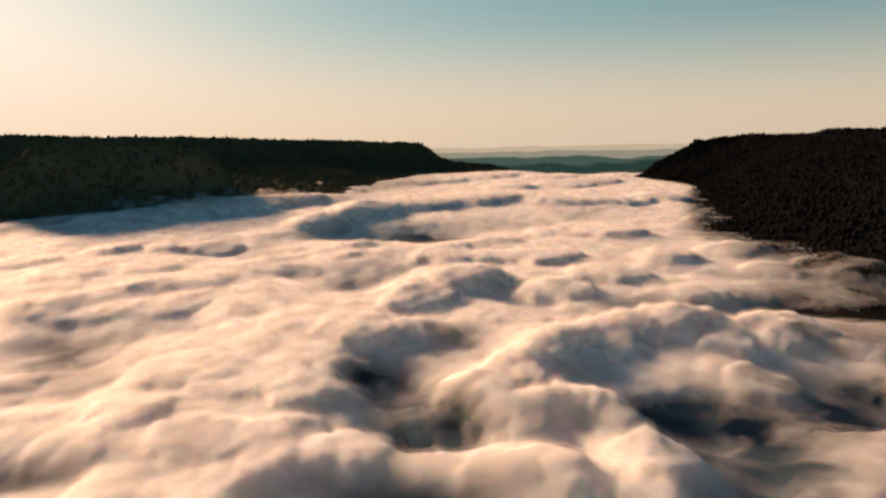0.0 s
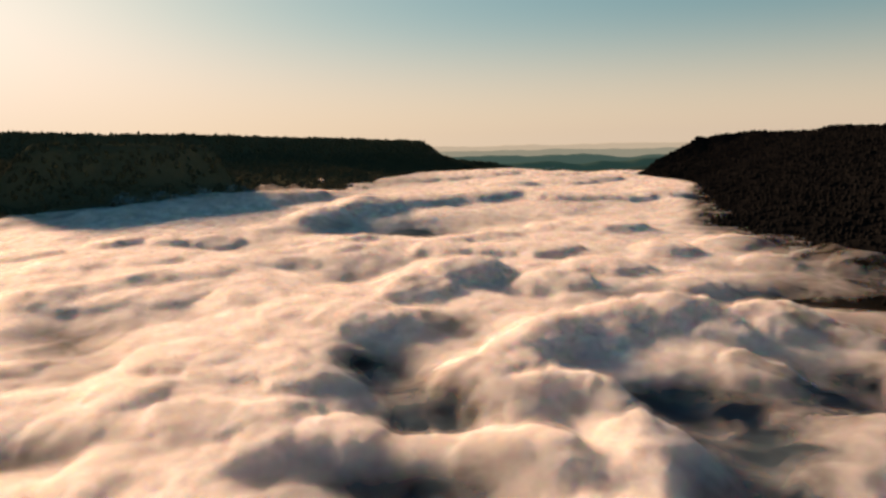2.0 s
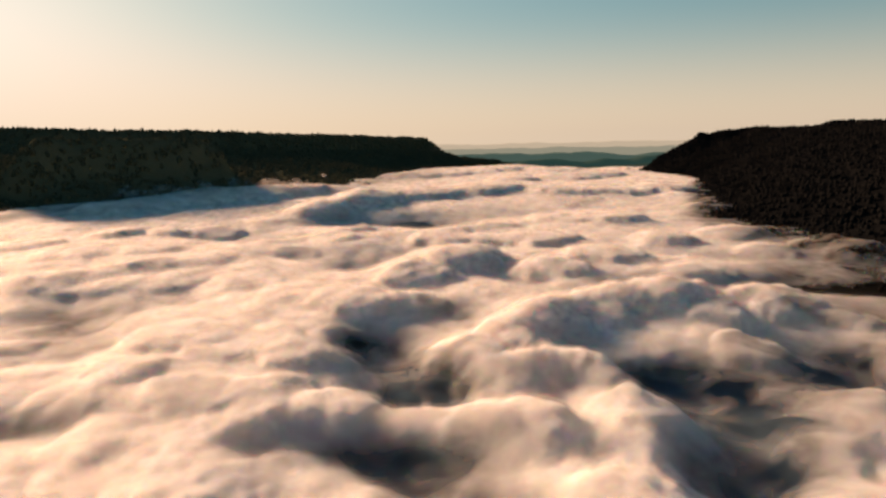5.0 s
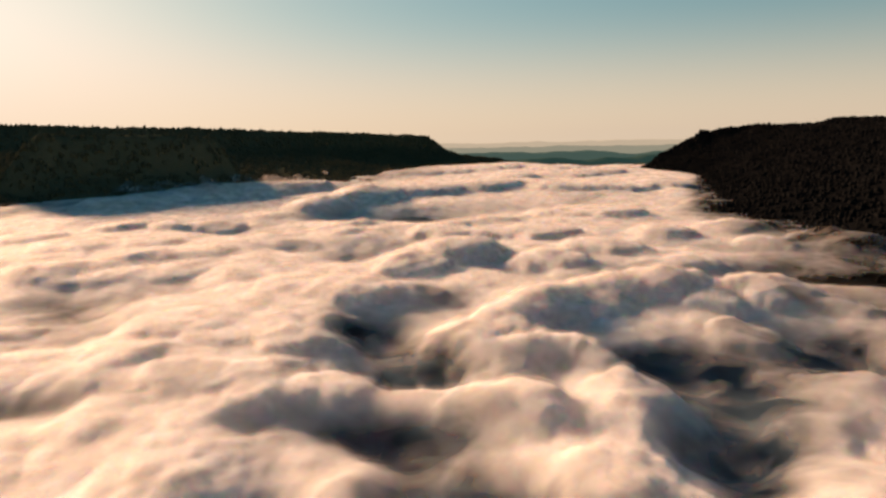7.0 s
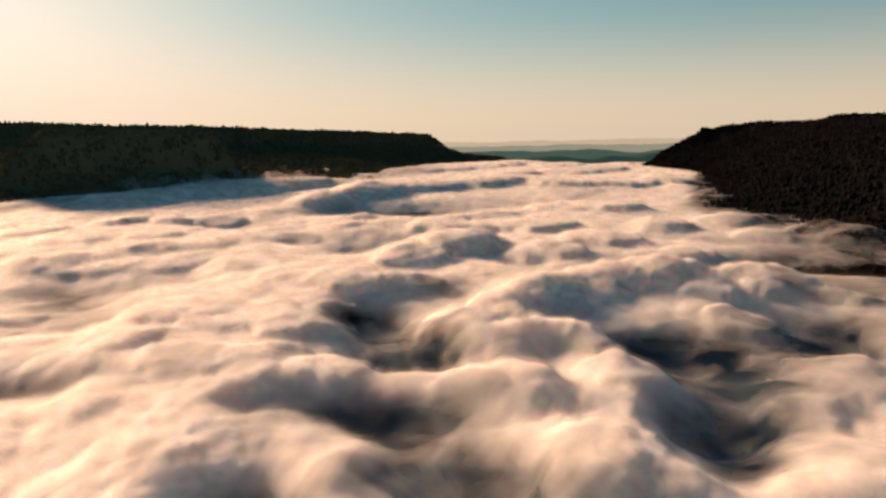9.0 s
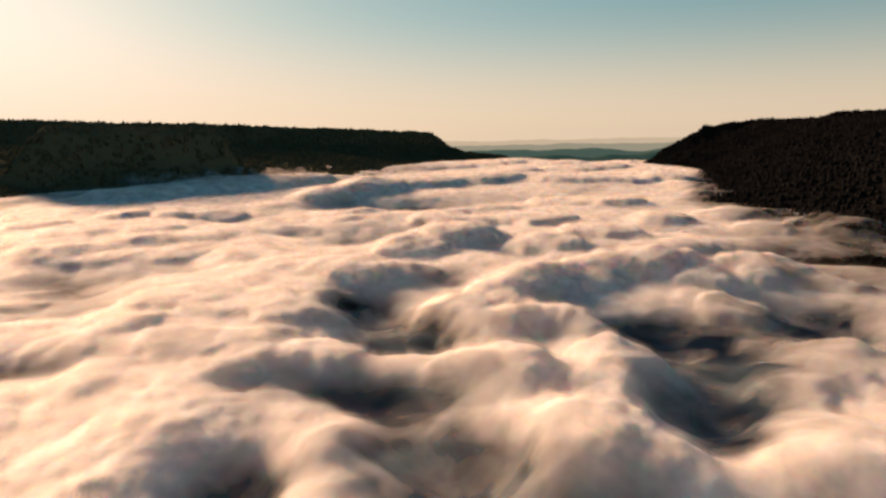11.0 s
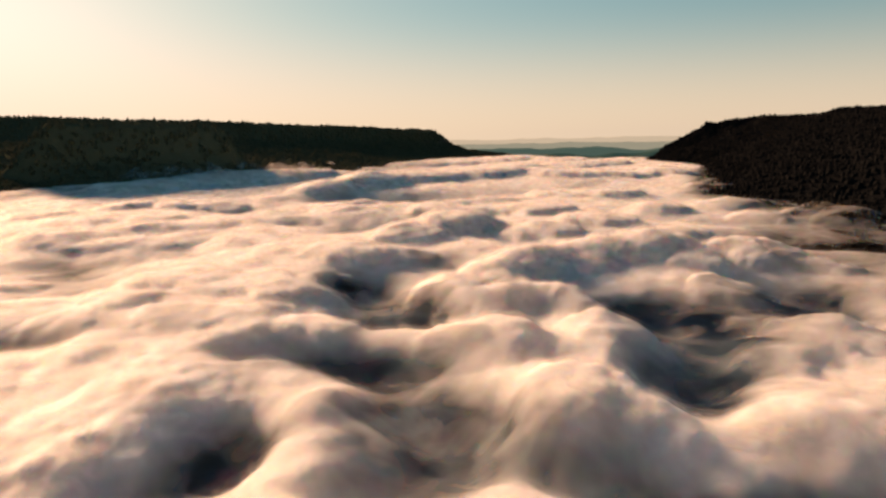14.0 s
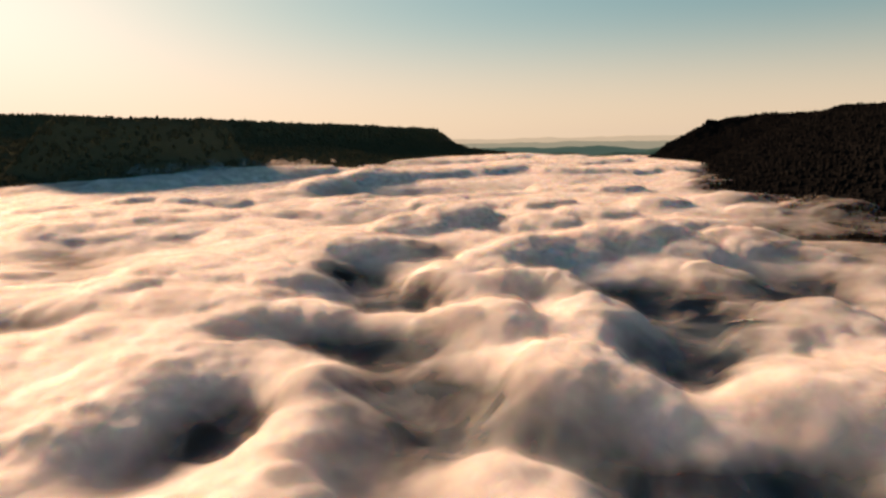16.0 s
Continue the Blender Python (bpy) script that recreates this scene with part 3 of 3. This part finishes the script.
def gap_shade_sheet():
    """An added dark sheet that paints bluish shade into the gaps in the fog."""
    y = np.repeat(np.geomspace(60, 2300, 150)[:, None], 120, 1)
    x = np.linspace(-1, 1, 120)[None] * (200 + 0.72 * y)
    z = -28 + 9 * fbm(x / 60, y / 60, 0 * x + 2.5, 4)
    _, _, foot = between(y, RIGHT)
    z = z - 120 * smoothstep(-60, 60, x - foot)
    return tagged(new("gap_shade_sheet", sheet("gap_shade_sheet", x, y, z, MAT_GAP_SHADE)), "added dark blue-grey sheet under the fog, painting shade into its gaps", "mist", kind="stuff")


gap_shade_sheet()


# ---- single trees on the two crests ----
def part(name, me, parent, label=""):
    """One mesh as a part of a thing."""
    ob = new(name, me)
    ob.parent = parent
    return tagged(ob, label) if label else ob


def trunk_mesh(rng, tall):
    """A tapered trunk with a few limbs."""
    bm = bmesh.new()

    def limb(a, b, r0, r1):
        a, b = Vector(a), Vector(b)
        turn_ = (b - a).to_track_quat("Z", "Y").to_matrix().to_4x4()
        bmesh.ops.create_cone(bm, segments=6, radius1=r0, radius2=r1, depth=(b - a).length, matrix=Matrix.Translation((a + b) / 2) @ turn_)

    limb((0, 0, -1), (0.2, 0.1, tall * 0.8), 0.32, 0.08)
    for k in range(5):
        a, h = rng.uniform(0, 6.28), tall * rng.uniform(0.35, 0.65)
        r = tall * rng.uniform(0.12, 0.24)
        limb((0.05, 0, h), (r * math.cos(a), r * math.sin(a), h + r * 0.8), 0.13, 0.04)
    me = bpy.data.meshes.new("trunk")
    bm.to_mesh(me)
    bm.free()
    me.materials.append(MAT_BARK)
    return me


def crown_mesh(rng, tall, wide, slender, mat):
    """A crown of many clumps and loose leaf sprays, with an uneven outline."""
    n = 34
    a, h = rng.uniform(0, 2 * np.pi, n), rng.rand(n) ** 0.8
    reach = wide * np.sqrt(rng.rand(n)) * (np.sin(np.pi * (0.15 + 0.8 * h)) if not slender else 1.05 - h)
    v, f = crowns(reach * np.cos(a), reach * np.sin(a), tall * (0.28 + 0.68 * h), rng.uniform(0.5, 1.25, n), rng)
    m = 160
    a, h = rng.uniform(0, 2 * np.pi, m), rng.rand(m)
    reach = wide * rng.uniform(0.6, 1.2, m) * (np.sin(np.pi * (0.15 + 0.8 * h)) if not slender else 1.1 - h)
    centre = np.stack([reach * np.cos(a), reach * np.sin(a), tall * (0.28 + 0.74 * h)], 1)
    spray = centre[:, None] + rng.uniform(-0.45, 0.45, (m, 3, 3))
    faces = np.concatenate([f, len(v) + np.arange(3 * m).reshape(m, 3)])
    return mesh_of("crown", np.concatenate([v, spray.reshape(-1, 3)]), faces, mat, smooth=False)


def crest_trees(side, count, y_range, mat, label, group, sunk):
    rng = np.random.RandomState(80 + side)
    kinds = []
    for k in range(4):
        slender = k == 3
        tall = 9.5 if not slender else 11.5
        thing = tagged(new("tree"), label, "tree", group)
        part("trunk", trunk_mesh(rng, tall), thing)
        part("crown", crown_mesh(rng, tall, 3.4 if not slender else 2.0, slender, mat), thing)
        kinds.append(thing)
    y = np.sort(rng.uniform(*y_range, count))
    crest, top, foot = between(y, LEFT if side < 0 else RIGHT)
    x = crest + rng.uniform(-25, 14, count) * (1 if side < 0 else -1)
    z = slope_height(x, y, side)
    for k in range(count):
        m = pose(float(x[k]), float(y[k]), float(z[k]) - sunk, 0, 0, rng.uniform(0, 360)) @ Matrix.Scale(float(rng.uniform(0.6, 1.05)), 4)
        if k < len(kinds):
            kinds[k].matrix_world = m
        else:
            copy_thing(kinds[int(rng.randint(len(kinds)))], m).scale = (float(rng.uniform(0.6, 1.05)),) * 3


crest_trees(1, 110, (1050, 2140), MAT_WOODS_SHADED, "tree on the crest of the ridge, silhouette shade painted in", "trees on the dark ridge crest", 1.0)
crest_trees(-1, 120, (1250, 2920), MAT_WOODS, "dark green tree on the crest of the long ridge", "trees on the long ridge crest", 6.0)


# ---- rocks at the cliff end ----
def rock(x, y, size, seed):
    bm = bmesh.new()
    bmesh.ops.create_cube(bm, size=1)
    bmesh.ops.subdivide_edges(bm, edges=bm.edges[:], cuts=4, use_grid_fill=True)
    for q in bm.verts:
        p = q.co.copy()
        q.co = Vector((p.x * size[0], p.y * size[1], p.z * size[2])) * (1 + 0.28 * noise.noise(p * 3 + Vector((seed, 0, 0)))) + Vector((0, 0, 0.6 * round(p.z * 3)))
    me = bpy.data.meshes.new("rock_outcrop")
    bm.to_mesh(me)
    bm.free()
    me.materials.append(MAT_ROCK)
    ob = tagged(new("rock_outcrop", me), "grey sandstone bluff below the wooded cliff edge", "rock", "bluffs under the crest")
    z = float(slope_height(np.array([x]), np.array([y]), -1)[0])
    ob.matrix_world = pose(x, y, z - size[2] * 0.2, 0, 0, 40 + seed * 7)


MAT_ROCK = mottled("rock", (0.06, 0.055, 0.045), (0.16, 0.14, 0.11), (12, 1.5))
for n, (x, y, size) in enumerate(((-52, 2915, (16, 12, 26)), (-34, 2945, (14, 12, 20)), (-70, 2880, (18, 12, 18)), (-118, 2830, (22, 10, 14)))):
    rock(float(x), float(y), size, n)


# ---- scraps of fog clinging to the slopes ----
def fog_wisp(x, y, z, long, tall, seed, label):
    rng = np.random.RandomState(seed)
    n = 26
    t = rng.uniform(-1, 1, n)
    px, py = x + t * long, y + rng.uniform(-0.3, 0.3, n) * long
    pz = z + tall * rng.rand(n) * (1 - t**2)
    size = rng.uniform(0.25, 0.6, n) * tall * (1.2 - np.abs(t))
    bm = bmesh.new()
    bmesh.ops.create_icosphere(bm, subdivisions=3, radius=1)
    v0, f0 = np.array([q.co[:] for q in bm.verts]), np.array([[q.index for q in p.verts] for p in bm.faces])
    bm.free()
    v = v0[None] * size[:, None, None] * (1, 1, 0.7)
    v = v + np.stack([px, py, pz], 1)[:, None]
    v = v.reshape(-1, 3)
    push = fbm(v[:, 0] / 6, v[:, 1] / 6, v[:, 2] / 6, 3)[:, None] * 2.5
    v = v + push * np.tile(v0, (n, 1))
    f = (f0[None] + (np.arange(n) * len(v0))[:, None, None]).reshape(-1, 3)
    me = mesh_of("fog_wisp", v, f, MAT_FOG)
    for key, value in (("layer", 0.2), ("fog_cover", 0.8)):
        me.attributes.new(key, "FLOAT", "POINT").data.foreach_set("value", np.full(len(v), value, dtype=np.float32))
    return tagged(new("fog_wisp", me), label, "fog wisp", "scraps of fog on the slopes", "stuff")


fog_wisp(-365, 1905, 2, 16, 16, 3, "small sunlit scrap of fog against the wooded slope")
for k, (x, y, z, long_) in enumerate(((-640, 1262, 14, 40), (-585, 1300, 17, 45), (-520, 1345, 20, 45), (-455, 1400, 22, 45), (-400, 1460, 20, 40), (-330, 1420, 18, 40))):
    fog_wisp(x, y, z, long_, 18, 10 + k, "thin blue-grey scrap of fog smoking up the shaded slope")
fog_wisp(612, 2120, -2, 16, 12, 4, "pale scrap of fog at the foot of the dark ridge")


# ---- farmhouses far off ----
def farmhouse(x, y, z, turn_):
    thing = tagged(new("farmhouse"), "tiny pale farmhouse on the far wooded hills", "house", "houses on the far hills")
    bm = bmesh.new()
    bmesh.ops.create_cube(bm, size=1, matrix=Matrix.Diagonal((14, 9, 6, 1)))
    me = bpy.data.meshes.new("wall")
    bm.to_mesh(me)
    bm.free()
    me.materials.append(MAT_PLASTER)
    part("wall", me, thing).location = (0, 0, 3)
    bm = bmesh.new()
    p = [bm.verts.new(q) for q in ((-7.5, -5, 0), (7.5, -5, 0), (7.5, 5, 0), (-7.5, 5, 0), (-7.5, 0, 4), (7.5, 0, 4))]
    for f in ((0, 1, 5, 4), (2, 3, 4, 5), (0, 4, 3), (1, 2, 5), (3, 2, 1, 0)):
        bm.faces.new([p[k] for k in f])
    me = bpy.data.meshes.new("roof")
    bm.to_mesh(me)
    bm.free()
    me.materials.append(MAT_ROOF)
    part("roof", me, thing, "grey roof").location = (0, 0, 6.02)
    thing.matrix_world = pose(x, y, z, 0, 0, turn_)


MAT_PLASTER = mottled("plaster", (0.7, 0.68, 0.62), (0.82, 0.8, 0.75), (3, 0.4))
MAT_ROOF = mottled("roof", (0.2, 0.19, 0.18), (0.35, 0.33, 0.31), (2, 0.3))


def drop_to(ob_name, x, y):
    """The height of a far hill at a place."""
    ob = bpy.data.objects[ob_name]
    co = np.empty(len(ob.data.vertices) * 3, dtype=np.float32)
    ob.data.vertices.foreach_get("co", co)
    co = co.reshape(-1, 3)
    return float(co[np.argmin((co[:, 0] - x) ** 2 + (co[:, 1] - y) ** 2), 2])


for x, y, turn_ in ((640.0, 3905.0, 20), (668.0, 3912.0, 65), (735.0, 3900.0, -15)):
    farmhouse(x, y, drop_to("hill_range.003", x, y) - 1.0, turn_)
